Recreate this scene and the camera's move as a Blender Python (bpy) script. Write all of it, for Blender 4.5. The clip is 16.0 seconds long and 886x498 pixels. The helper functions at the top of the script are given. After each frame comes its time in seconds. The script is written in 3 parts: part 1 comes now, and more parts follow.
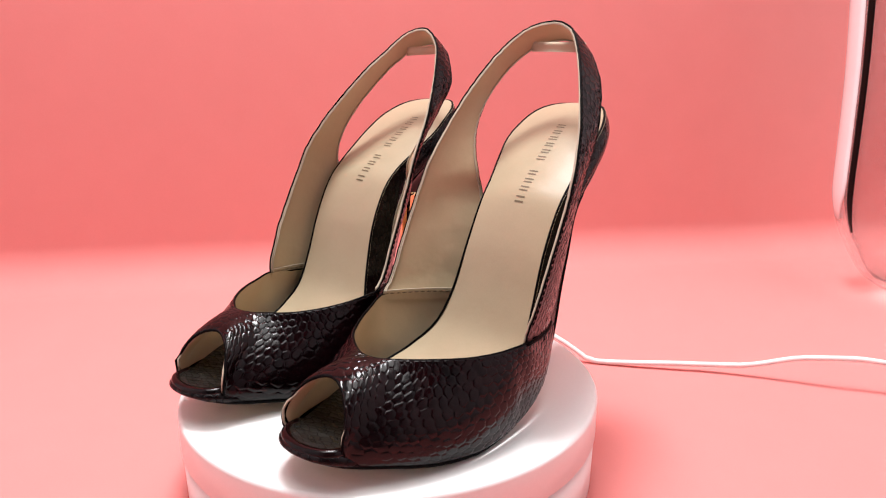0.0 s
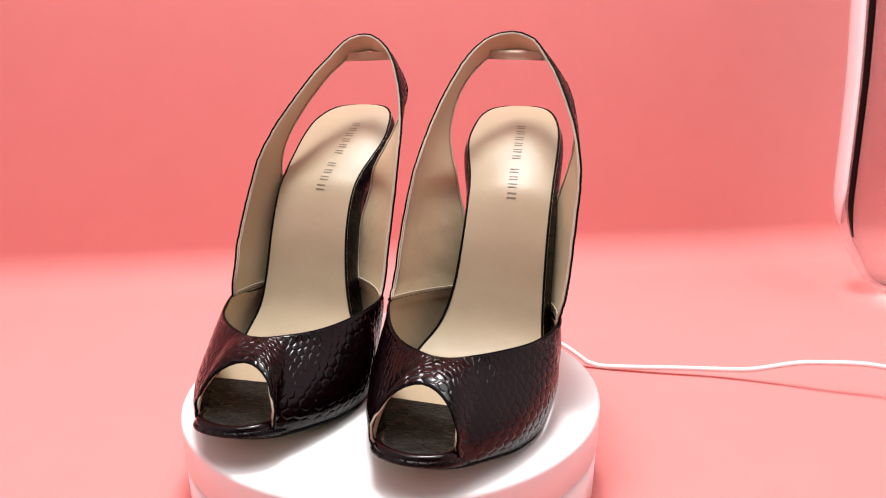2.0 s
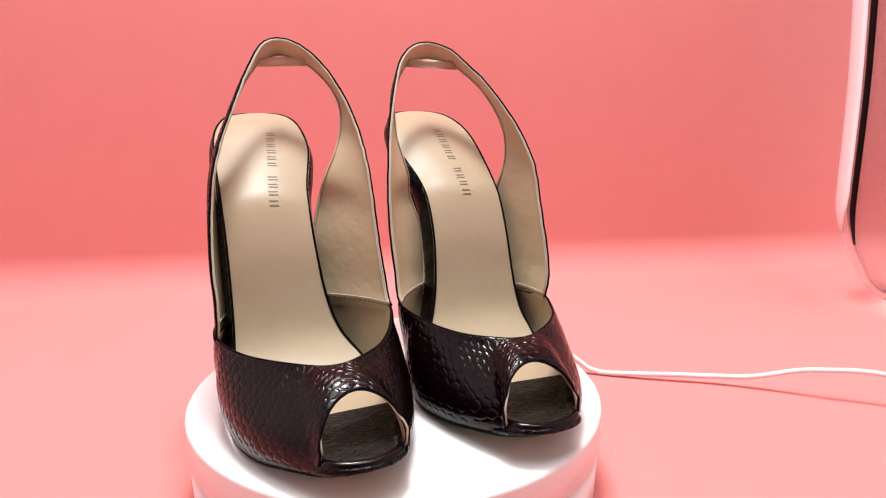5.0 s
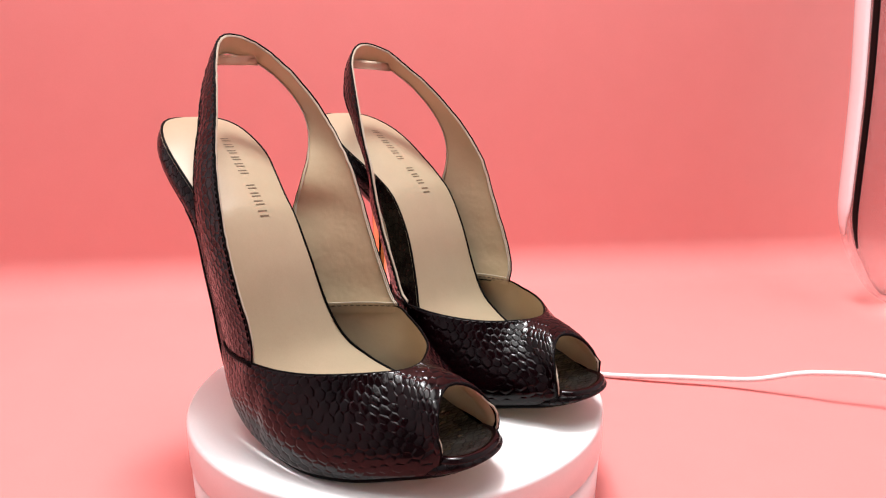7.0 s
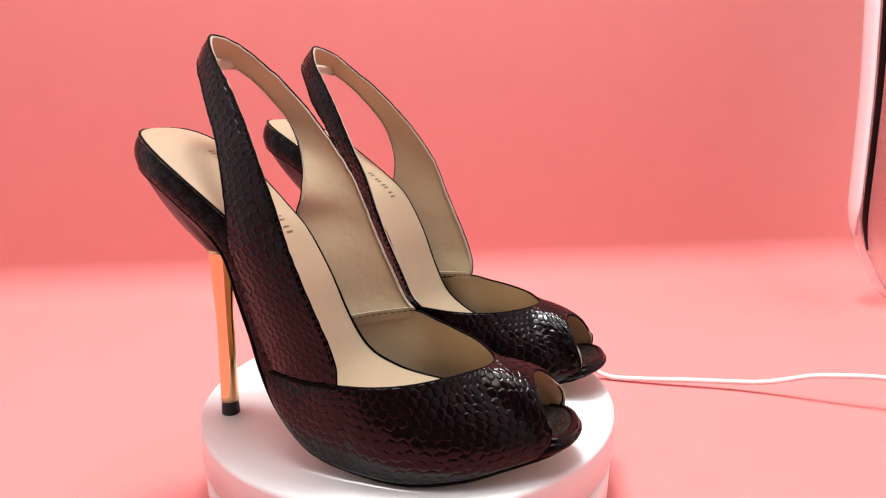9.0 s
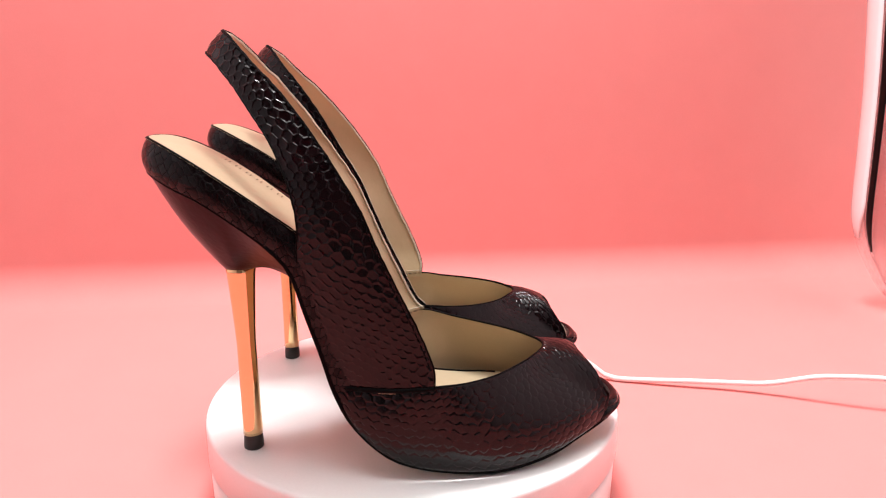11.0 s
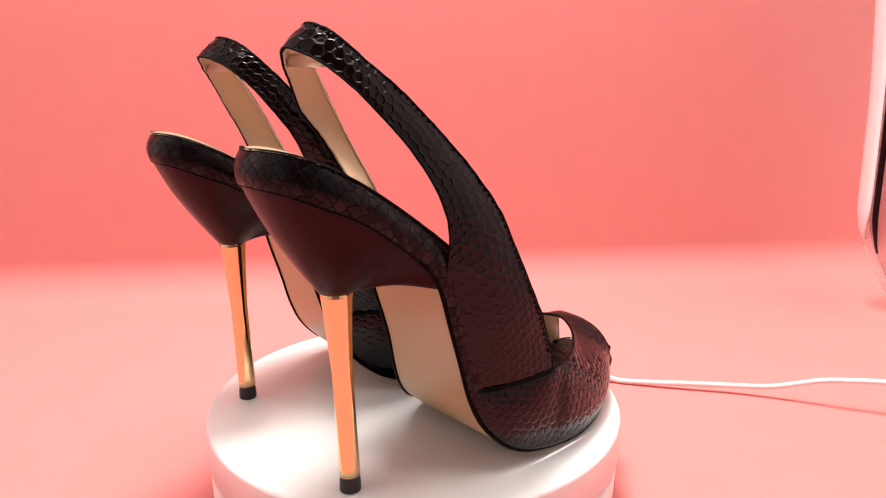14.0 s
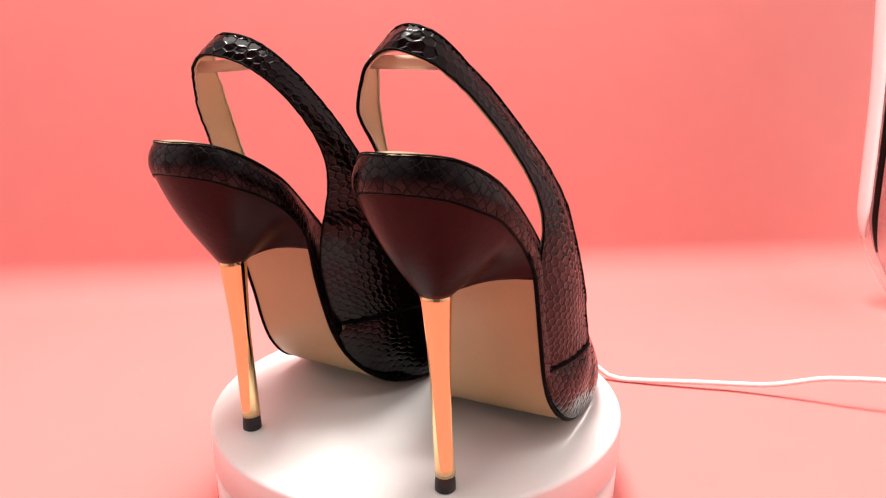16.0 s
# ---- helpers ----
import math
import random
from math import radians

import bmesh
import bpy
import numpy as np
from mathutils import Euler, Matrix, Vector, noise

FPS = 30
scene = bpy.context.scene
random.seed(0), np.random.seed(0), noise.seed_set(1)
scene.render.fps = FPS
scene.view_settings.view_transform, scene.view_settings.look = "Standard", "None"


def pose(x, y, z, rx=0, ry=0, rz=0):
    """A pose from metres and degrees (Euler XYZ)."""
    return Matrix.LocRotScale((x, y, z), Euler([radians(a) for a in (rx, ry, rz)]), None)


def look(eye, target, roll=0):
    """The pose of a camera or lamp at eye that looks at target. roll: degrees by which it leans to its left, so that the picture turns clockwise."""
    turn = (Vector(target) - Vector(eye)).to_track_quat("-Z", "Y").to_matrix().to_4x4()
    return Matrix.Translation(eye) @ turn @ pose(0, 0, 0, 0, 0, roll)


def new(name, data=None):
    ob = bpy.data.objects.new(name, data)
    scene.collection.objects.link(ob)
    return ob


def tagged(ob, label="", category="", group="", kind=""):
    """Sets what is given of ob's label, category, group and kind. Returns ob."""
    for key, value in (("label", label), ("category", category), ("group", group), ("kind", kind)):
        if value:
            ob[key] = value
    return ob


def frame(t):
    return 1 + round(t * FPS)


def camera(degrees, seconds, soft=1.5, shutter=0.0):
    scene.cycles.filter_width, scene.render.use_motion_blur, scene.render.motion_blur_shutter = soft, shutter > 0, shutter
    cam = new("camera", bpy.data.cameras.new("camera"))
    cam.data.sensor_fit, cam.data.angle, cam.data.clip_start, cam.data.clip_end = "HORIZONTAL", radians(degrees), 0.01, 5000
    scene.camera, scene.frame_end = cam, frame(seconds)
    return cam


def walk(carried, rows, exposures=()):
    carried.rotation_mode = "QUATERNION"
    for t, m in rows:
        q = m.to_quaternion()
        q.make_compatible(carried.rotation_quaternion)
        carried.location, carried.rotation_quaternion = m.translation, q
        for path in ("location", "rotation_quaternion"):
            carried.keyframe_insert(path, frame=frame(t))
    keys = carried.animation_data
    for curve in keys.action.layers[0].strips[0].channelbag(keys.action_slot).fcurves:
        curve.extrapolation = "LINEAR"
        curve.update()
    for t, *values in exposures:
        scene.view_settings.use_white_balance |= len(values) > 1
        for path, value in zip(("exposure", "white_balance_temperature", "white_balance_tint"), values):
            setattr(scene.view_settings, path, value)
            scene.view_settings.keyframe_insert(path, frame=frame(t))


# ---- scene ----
cam = camera(67.63, 16.0, soft=1.15)
TOP = 0.05          # height of the turntable's platter
PLATTER = 0.110     # its radius
U = 0.0011          # one shoe unit in metres

PATH = (  # seconds, east, north, height over the platter, tilt down, turn, roll, turntable's turn
    (0.0, 0.0046, -0.3344, 0.1596, 14.820, 3.984, -0.068, -1.07),
    (0.5, 0.0044, -0.3353, 0.1598, 14.678, 3.980, -0.025, 4.45),
    (1.0, 0.0038, -0.3352, 0.1601, 14.602, 3.986, 0.007, 10.34),
    (1.5, 0.0037, -0.3349, 0.1602, 14.591, 3.968, -0.017, 16.08),
    (2.0, 0.0033, -0.3347, 0.1610, 14.536, 3.960, -0.010, 22.23),
    (2.5, 0.0031, -0.3345, 0.1622, 14.439, 3.946, -0.031, 28.33),
    (3.0, 0.0032, -0.3345, 0.1630, 14.356, 3.943, -0.056, 34.52),
    (3.5, 0.0032, -0.3349, 0.1631, 14.267, 3.915, -0.104, 40.55),
    (4.0, 0.0031, -0.3358, 0.1623, 14.153, 3.860, -0.171, 46.54),
    (4.5, 0.0030, -0.3366, 0.1614, 14.043, 3.803, -0.210, 52.71),
    (5.0, 0.0029, -0.3374, 0.1608, 13.920, 3.749, -0.222, 58.96),
    (5.5, 0.0028, -0.3382, 0.1602, 13.796, 3.695, -0.234, 65.21),
    (6.0, 0.0026, -0.3390, 0.1597, 13.673, 3.641, -0.246, 71.46),
    (6.5, 0.0028, -0.3390, 0.1592, 13.578, 3.596, -0.287, 77.66),
    (7.0, 0.0030, -0.3385, 0.1589, 13.526, 3.536, -0.339, 83.76),
    (7.5, 0.0027, -0.3391, 0.1594, 13.453, 3.433, -0.315, 89.74),
    (8.0, 0.0020, -0.3395, 0.1605, 13.411, 3.317, -0.205, 95.81),
    (8.5, 0.0014, -0.3395, 0.1612, 13.415, 3.169, -0.111, 101.54),
    (9.0, 0.0003, -0.3394, 0.1611, 13.447, 2.999, -0.039, 107.47),
    (9.5, -0.0002, -0.3397, 0.1606, 13.425, 2.868, -0.031, 113.46),
    (10.0, -0.0001, -0.3405, 0.1605, 13.350, 2.793, -0.017, 119.53),
    (10.5, 0.0001, -0.3412, 0.1604, 13.274, 2.718, -0.003, 125.60),
    (11.0, 0.0002, -0.3420, 0.1603, 13.198, 2.643, 0.011, 131.67),
    (11.5, 0.0000, -0.3417, 0.1601, 13.169, 2.548, -0.007, 137.72),
    (12.0, 0.0000, -0.3411, 0.1605, 13.266, 2.451, -0.087, 143.50),
    (12.5, 0.0004, -0.3402, 0.1615, 13.411, 2.399, -0.159, 149.36),
    (13.0, 0.0004, -0.3391, 0.1619, 13.446, 2.379, -0.184, 155.22),
    (13.5, 0.0006, -0.3382, 0.1623, 13.467, 2.402, -0.192, 161.18),
    (14.0, 0.0007, -0.3384, 0.1627, 13.510, 2.396, -0.181, 167.04),
    (14.5, 0.0006, -0.3398, 0.1633, 13.555, 2.372, -0.186, 172.89),
    (15.0, 0.0002, -0.3407, 0.1643, 13.603, 2.360, -0.187, 178.90),
    (15.5, -0.0000, -0.3411, 0.1648, 13.635, 2.339, -0.166, 184.79),
    (16.0, -0.0001, -0.3412, 0.1642, 13.670, 2.319, -0.129, 190.56),
)


def eye_pose(x, y, z, down, turn, roll):
    m = Matrix.Translation((x, y, TOP + z)) @ Matrix.Rotation(radians(-turn), 4, "Z")
    return m @ Matrix.Rotation(radians(90 - down), 4, "X") @ Matrix.Rotation(radians(-roll), 4, "Z")


walk(cam, [(r[0], eye_pose(*r[1:7])) for r in PATH],
     exposures=((0.0, -0.1, 6500, 10), (9.0, -0.1, 6500, 10), (11.5, 0.08, 6700, 10), (12.5, -0.04, 7000, 10), (16.0, 0.05, 7000, 10)))

# ---- light ----
world = bpy.data.worlds.new("world")
scene.world = world
world.use_nodes = True
world.node_tree.nodes["Background"].inputs[0].default_value = (0.9, 0.95, 1.0, 1)
world.node_tree.nodes["Background"].inputs[1].default_value = 0.25


def area_lamp(name, eye, target, sx, sy, watts, colour):
    data = bpy.data.lights.new(name, "AREA")
    data.shape, data.size, data.size_y, data.energy, data.color = "RECTANGLE", sx, sy, watts, colour
    ob = new(name, data)
    ob.matrix_world = look(eye, target)
    return ob


area_lamp("softbox_light", (-0.02, 0.15, 1.2), (0.0, 0.03, 0.0), 0.29, 0.23, 16.4, (0.97, 0.98, 1.0))
# unseen fill lamp, added to soften shadows and lift the fronts
area_lamp("overhead_fill", (0.0, -0.25, 2.2), (0.0, -0.5, 0.0), 1.5, 1.1, 33.0, (1.0, 0.99, 0.98))

# ---- materials ----


def material(name):
    m = bpy.data.materials.new(name)
    m.use_nodes = True
    return m, m.node_tree.nodes, m.node_tree.links, m.node_tree.nodes["Principled BSDF"]


def ramp(nodes, stops):
    r = nodes.new("ShaderNodeValToRGB")
    e = r.color_ramp.elements
    while len(e) < len(stops):
        e.new(0.5)
    for k, (p, c) in enumerate(stops):
        e[k].position = p
        e[k].color = (*c, 1) if len(c) == 3 else c
    return r


def grained(name, dark, light, rough, scale, relief, metal=0.0, coat=0.0, spec=0.5, dent=0.0):
    """A plain surface with a fine grain, a broad unevenness and a little relief. scale: grains per metre."""
    m, nodes, links, b = material(name)
    co = nodes.new("ShaderNodeTexCoord")
    n1, n2 = nodes.new("ShaderNodeTexNoise"), nodes.new("ShaderNodeTexNoise")
    n1.inputs["Scale"].default_value, n1.inputs["Detail"].default_value = scale, 6
    n2.inputs["Scale"].default_value, n2.inputs["Detail"].default_value = scale / 30, 3
    mix = nodes.new("ShaderNodeMath")
    mix.operation = "MULTIPLY_ADD"
    mix.inputs[1].default_value = 0.5
    half = nodes.new("ShaderNodeMath")
    half.operation = "MULTIPLY"
    half.inputs[1].default_value = 0.5
    r = ramp(nodes, ((0.3, dark), (0.7, light)))
    for n in (n1, n2):
        links.new(co.outputs["Object"], n.inputs["Vector"])
    links.new(n2.outputs["Fac"], half.inputs[0])
    links.new(n1.outputs["Fac"], mix.inputs[0])
    links.new(half.outputs[0], mix.inputs[2])
    links.new(mix.outputs[0], r.inputs[0])
    links.new(r.outputs[0], b.inputs["Base Color"])
    rr = nodes.new("ShaderNodeMapRange")
    rr.inputs["To Min"].default_value, rr.inputs["To Max"].default_value = rough * 0.85, min(1, rough * 1.15)
    links.new(n2.outputs["Fac"], rr.inputs["Value"])
    links.new(rr.outputs[0], b.inputs["Roughness"])
    if relief:
        bump = nodes.new("ShaderNodeBump")
        bump.inputs["Distance"].default_value = relief
        bump.inputs["Strength"].default_value = 0.6
        links.new(n1.outputs["Fac"], bump.inputs["Height"])
        links.new(bump.outputs[0], b.inputs["Normal"])
        if dent:
            soft_bump = nodes.new("ShaderNodeBump")
            soft_bump.inputs["Distance"].default_value = dent
            soft_bump.inputs["Strength"].default_value = 0.7
            links.new(n2.outputs["Fac"], soft_bump.inputs["Height"])
            links.new(soft_bump.outputs[0], bump.inputs["Normal"])
    b.inputs["Metallic"].default_value = metal
    b.inputs["Coat Weight"].default_value = coat
    b.inputs["Specular IOR Level"].default_value = spec
    return m


def snake_skin(name, cell, dark, light, rough, stretch=(1.0, 1.0), relief=0.0004, tilt=0.5, spec=0.19):
    """Embossed scales on the surface's own coordinates, which are in shoe units; cell: a scale's length in them."""
    m, nodes, links, b = material(name)

    def math_node(op, x, y, z=None):
        n = nodes.new("ShaderNodeMath")
        n.operation = op
        for k, v in enumerate((x, y, z)):
            if v is None:
                continue
            if isinstance(v, (int, float)):
                n.inputs[k].default_value = v
            else:
                links.new(v, n.inputs[k])
        return n.outputs[0]

    co = nodes.new("ShaderNodeTexCoord")
    warp = nodes.new("ShaderNodeTexNoise")
    warp.inputs["Scale"].default_value = 0.12
    add = nodes.new("ShaderNodeVectorMath")
    add.operation = "MULTIPLY_ADD"
    add.inputs[1].default_value = (5.0, 5.0, 0)
    mp = nodes.new("ShaderNodeMapping")
    mp.inputs["Rotation"].default_value = (0, 0, radians(45))
    mp.inputs["Scale"].default_value = (stretch[0] / cell, stretch[1] / cell, 1)
    edge, cellv = nodes.new("ShaderNodeTexVoronoi"), nodes.new("ShaderNodeTexVoronoi")
    for v in (edge, cellv):
        v.voronoi_dimensions = "2D"
        v.inputs["Scale"].default_value = 1.0
        v.inputs["Randomness"].default_value = 0.48
    edge.feature = "DISTANCE_TO_EDGE"
    links.new(co.outputs["UV"], warp.inputs["Vector"])
    links.new(warp.outputs["Color"], add.inputs[0])
    links.new(co.outputs["UV"], add.inputs[2])
    links.new(add.outputs[0], mp.inputs["Vector"])
    for v in (edge, cellv):
        links.new(mp.outputs[0], v.inputs["Vector"])
    groove = nodes.new("ShaderNodeMapRange")
    groove.interpolation_type = "SMOOTHSTEP"
    groove.inputs["From Max"].default_value = 0.085
    links.new(edge.outputs["Distance"], groove.inputs["Value"])
    fine = nodes.new("ShaderNodeTexNoise")
    fine.inputs["Scale"].default_value, fine.inputs["Detail"].default_value = 1.3, 5
    links.new(co.outputs["UV"], fine.inputs["Vector"])
    broad = nodes.new("ShaderNodeTexNoise")
    broad.inputs["Scale"].default_value = 0.05
    links.new(co.outputs["UV"], broad.inputs["Vector"])
    # scale by scale: tone, tilt and gloss
    sep = nodes.new("ShaderNodeSeparateColor")
    links.new(cellv.outputs["Color"], sep.inputs[0])
    tone = ramp(nodes, ((0.25, dark), (0.75, light)))
    links.new(math_node("MULTIPLY_ADD", sep.outputs[0], 0.5, math_node("MULTIPLY", broad.outputs["Fac"], 0.5)), tone.inputs[0])
    mixc = nodes.new("ShaderNodeMix")
    mixc.data_type = "RGBA"
    mixc.inputs["A"].default_value = (0.003, 0.002, 0.0025, 1)
    links.new(groove.outputs[0], mixc.inputs["Factor"])
    links.new(tone.outputs[0], mixc.inputs["B"])
    links.new(mixc.outputs["Result"], b.inputs["Base Color"])
    gloss = math_node("MULTIPLY_ADD", sep.outputs[1], rough * 0.7, math_node("MULTIPLY_ADD", fine.outputs["Fac"], 0.12, rough * 0.5))
    dull = math_node("MULTIPLY_ADD", groove.outputs[0], -0.35, 0.35)
    links.new(math_node("ADD", gloss, dull), b.inputs["Roughness"])
    shine = math_node("MULTIPLY_ADD", sep.outputs[2], spec * 0.7, spec * 0.6)
    links.new(math_node("MULTIPLY", shine, math_node("MULTIPLY_ADD", groove.outputs[0], 0.85, 0.15)), b.inputs["Specular IOR Level"])
    b.inputs["Specular Tint"].default_value = (1.0, 1.0, 1.0, 1)
    # height: each scale leans its own way, with a narrow groove round it and a fine grain
    off = nodes.new("ShaderNodeVectorMath")
    off.operation = "SUBTRACT"
    links.new(mp.outputs[0], off.inputs[0])
    links.new(cellv.outputs["Position"], off.inputs[1])
    xyz = nodes.new("ShaderNodeSeparateXYZ")
    links.new(off.outputs[0], xyz.inputs[0])
    lean_x = math_node("MULTIPLY", math_node("SUBTRACT", sep.outputs[0], 0.5), xyz.outputs[0])
    lean_y = math_node("MULTIPLY", math_node("SUBTRACT", sep.outputs[2], 0.5), xyz.outputs[1])
    lean = math_node("MULTIPLY", math_node("ADD", lean_x, lean_y), tilt * 2)
    pillow = math_node("MULTIPLY_ADD", cellv.outputs["Distance"], -0.28, math_node("MULTIPLY", groove.outputs[0], 0.14))
    height = math_node("ADD", math_node("MULTIPLY_ADD", fine.outputs["Fac"], 0.2, pillow), lean)
    bump = nodes.new("ShaderNodeBump")
    bump.inputs["Distance"].default_value = relief
    bump.inputs["Strength"].default_value = 0.8
    links.new(height, bump.inputs["Height"])
    links.new(bump.outputs[0], b.inputs["Normal"])
    return m


def leather(name, dark, light, rough, spec):
    """Glossy dyed leather with a fine grain and slightly uneven polish, on coordinates in shoe units."""
    m, nodes, links, b = material(name)
    co = nodes.new("ShaderNodeTexCoord")
    fine, broad = nodes.new("ShaderNodeTexNoise"), nodes.new("ShaderNodeTexNoise")
    fine.inputs["Scale"].default_value, fine.inputs["Detail"].default_value = 1.6, 5
    broad.inputs["Scale"].default_value, broad.inputs["Detail"].default_value = 0.09, 3
    for n in (fine, broad):
        links.new(co.outputs["UV"], n.inputs["Vector"])
    tone = ramp(nodes, ((0.3, dark), (0.7, light)))
    links.new(broad.outputs["Fac"], tone.inputs[0])
    links.new(tone.outputs[0], b.inputs["Base Color"])
    polish = nodes.new("ShaderNodeMapRange")
    polish.inputs["From Min"].default_value, polish.inputs["From Max"].default_value = 0.3, 0.7
    polish.inputs["To Min"].default_value, polish.inputs["To Max"].default_value = rough * 0.75, rough * 1.3
    links.new(fine.outputs["Fac"], polish.inputs["Value"])
    links.new(polish.outputs[0], b.inputs["Roughness"])
    bump = nodes.new("ShaderNodeBump")
    bump.inputs["Distance"].default_value, bump.inputs["Strength"].default_value = 0.00006, 0.6
    links.new(fine.outputs["Fac"], bump.inputs["Height"])
    links.new(bump.outputs[0], b.inputs["Normal"])
    b.inputs["Specular IOR Level"].default_value = spec
    return m


PAPER = grained("coral_paper", (0.70, 0.238, 0.224), (0.73, 0.254, 0.239), 0.75, 900, 0.00002, spec=0.25)
WHITE = grained("white_plastic", (0.80, 0.79, 0.78), (0.84, 0.83, 0.82), 0.32, 700, 0.00001)
CABLE = grained("white_cable", (0.80, 0.79, 0.78), (0.85, 0.84, 0.83), 0.4, 500, 0.0)
REFLECTOR_WHITE = grained("white_reflector_paint", (0.62, 0.64, 0.67), (0.66, 0.68, 0.71), 0.85, 60, 0.0004)
ROOM = grained("grey_wall_paint", (0.19, 0.19, 0.195), (0.22, 0.22, 0.223), 0.9, 60, 0.0005)
SNAKE = leather("snake_leather", (0.0016, 0.0005, 0.0008), (0.0055, 0.0007, 0.0012), 0.115, 0.25)
SNAKE_RAND = snake_skin("snake_leather_rand", 3.2, (0.0018, 0.0006, 0.0008), (0.0035, 0.0008, 0.0012), 0.17, tilt=0.12, spec=0.22)
SNAKE_BED = snake_skin("snake_leather_footbed", 3.0, (0.008, 0.0065, 0.005), (0.012, 0.010, 0.008), 0.35, stretch=(1.5, 0.75), tilt=0.15, relief=0.0006)
HEEL_LEATHER = grained("heel_leather", (0.014, 0.0017, 0.0026), (0.027, 0.0032, 0.0050), 0.3, 420, 0.00018, spec=0.1, dent=0.0008)
BINDING = grained("black_binding", (0.0015, 0.0012, 0.0013), (0.003, 0.0022, 0.0024), 0.5, 900, 0.0006, spec=0.05)
LINING = grained("khaki_lining", (0.48, 0.375, 0.235), (0.53, 0.415, 0.262), 0.42, 1500, 0.00004, spec=0.35, dent=0.0016)
INSOLE = grained("beige_insole", (0.375, 0.297, 0.196), (0.415, 0.330, 0.220), 0.36, 1400, 0.00003, spec=0.22, dent=0.0006)
OUTSOLE = grained("tan_outsole", (0.36, 0.295, 0.150), (0.405, 0.332, 0.170), 0.36, 900, 0.00003)
PRINT = grained("brown_print", (0.115, 0.078, 0.04), (0.145, 0.10, 0.052), 0.5, 2000, 0.0)
ELASTIC = grained("cream_elastic", (0.62, 0.52, 0.40), (0.70, 0.60, 0.47), 0.8, 3000, 0.0002)
THREAD = grained("cream_thread", (0.42, 0.36, 0.27), (0.50, 0.43, 0.33), 0.8, 3000, 0.0)
GOLD = grained("gold_metal", (0.90, 0.62, 0.32), (0.93, 0.66, 0.36), 0.10, 300, 0.0, metal=1.0)
RUBBER = grained("black_rubber", (0.010, 0.010, 0.010), (0.018, 0.018, 0.018), 0.5, 1500, 0.00005)

# colours that stand in for reflection and refraction in the vase's thick glass
REFLECTION_WHITE = grained("painted_reflection_white", (0.86, 0.83, 0.84), (0.90, 0.87, 0.88), 0.12, 200, 0.0)
REFRACTION_BLACK = grained("painted_refraction_black", (0.002, 0.002, 0.002), (0.004, 0.0035, 0.0035), 0.3, 200, 0.0, spec=0.1)
FROST, _n, _l, _b = material("frosted_glass")
_b.inputs["Base Color"].default_value = (0.97, 0.95, 0.95, 1)
_b.inputs["Transmission Weight"].default_value = 1.0
_b.inputs["Roughness"].default_value = 0.2
_b.inputs["IOR"].default_value = 1.08
GLASS, _n, _l, _b = material("clear_glass")
_b.inputs["Base Color"].default_value = (0.97, 0.97, 0.97, 1)
_b.inputs["Transmission Weight"].default_value = 1.0
_b.inputs["Roughness"].default_value = 0.02
_b.inputs["IOR"].default_value = 1.48

# ---- mesh helpers ----


def part(name, bm, mat, parent=None, label="", smooth=True):
    """Links a bmesh as one mesh object, under a thing or a part where one is given."""
    me = bpy.data.meshes.new(name)
    if smooth:
        for f in bm.faces:
            f.smooth = True
    bm.to_mesh(me)
    bm.free()
    me.materials.append(mat)
    ob = new(name, me)
    if parent:
        ob.parent = parent
    if label:
        tagged(ob, label)
    return ob


def spline(points, n):
    """n points evenly spaced along a smooth curve through the given ones."""
    p = np.array(points, float)
    q = np.vstack([2 * p[0] - p[1], p, 2 * p[-1] - p[-2]])
    fine = []
    for k in range(len(p) - 1):
        a, b, c, d = q[k:k + 4]
        for t in np.linspace(0, 1, 24, endpoint=False):
            fine.append(0.5 * (2 * b + (c - a) * t + (2 * a - 5 * b + 4 * c - d) * t * t + (3 * b - a - 3 * c + d) * t ** 3))
    fine = np.array(fine + [p[-1]])
    s = np.concatenate([[0], np.cumsum(np.linalg.norm(np.diff(fine, axis=0), axis=1))])
    at = np.linspace(0, s[-1], n)
    return np.stack([np.interp(at, s, fine[:, k]) for k in range(p.shape[1])], 1)


def grid(rows, flip=False, closed=False):
    """A bmesh of quads through rows of points (shoe units), with the lengths along it as surface coordinates."""
    bm = bmesh.new()
    uv = bm.loops.layers.uv.new("uv")
    a = np.array(rows, float)
    n, m = a.shape[:2]
    along = np.concatenate([np.zeros((1, m)), np.cumsum(np.linalg.norm(np.diff(a, axis=0), axis=2), 0)])
    across = np.concatenate([np.zeros((n, 1)), np.cumsum(np.linalg.norm(np.diff(a, axis=1), axis=2), 1)], 1)
    along = np.repeat(along.mean(1, keepdims=True), m, 1)
    across = across - across.mean(1, keepdims=True)
    vs = [[bm.verts.new(a[i, j] * U) for j in range(m)] for i in range(n)]
    for i in range(n - 1 + closed):
        for j in range(m - 1):
            ids = [(i, j), ((i + 1) % n, j), ((i + 1) % n, j + 1), (i, j + 1)]
            if flip:
                ids.reverse()
            try:
                f = bm.faces.new([vs[x][y] for x, y in ids])
            except ValueError:
                continue
            for loop, (x, y) in zip(f.loops, ids):
                loop[uv].uv = (along[x, y], across[x, y])
    return bm


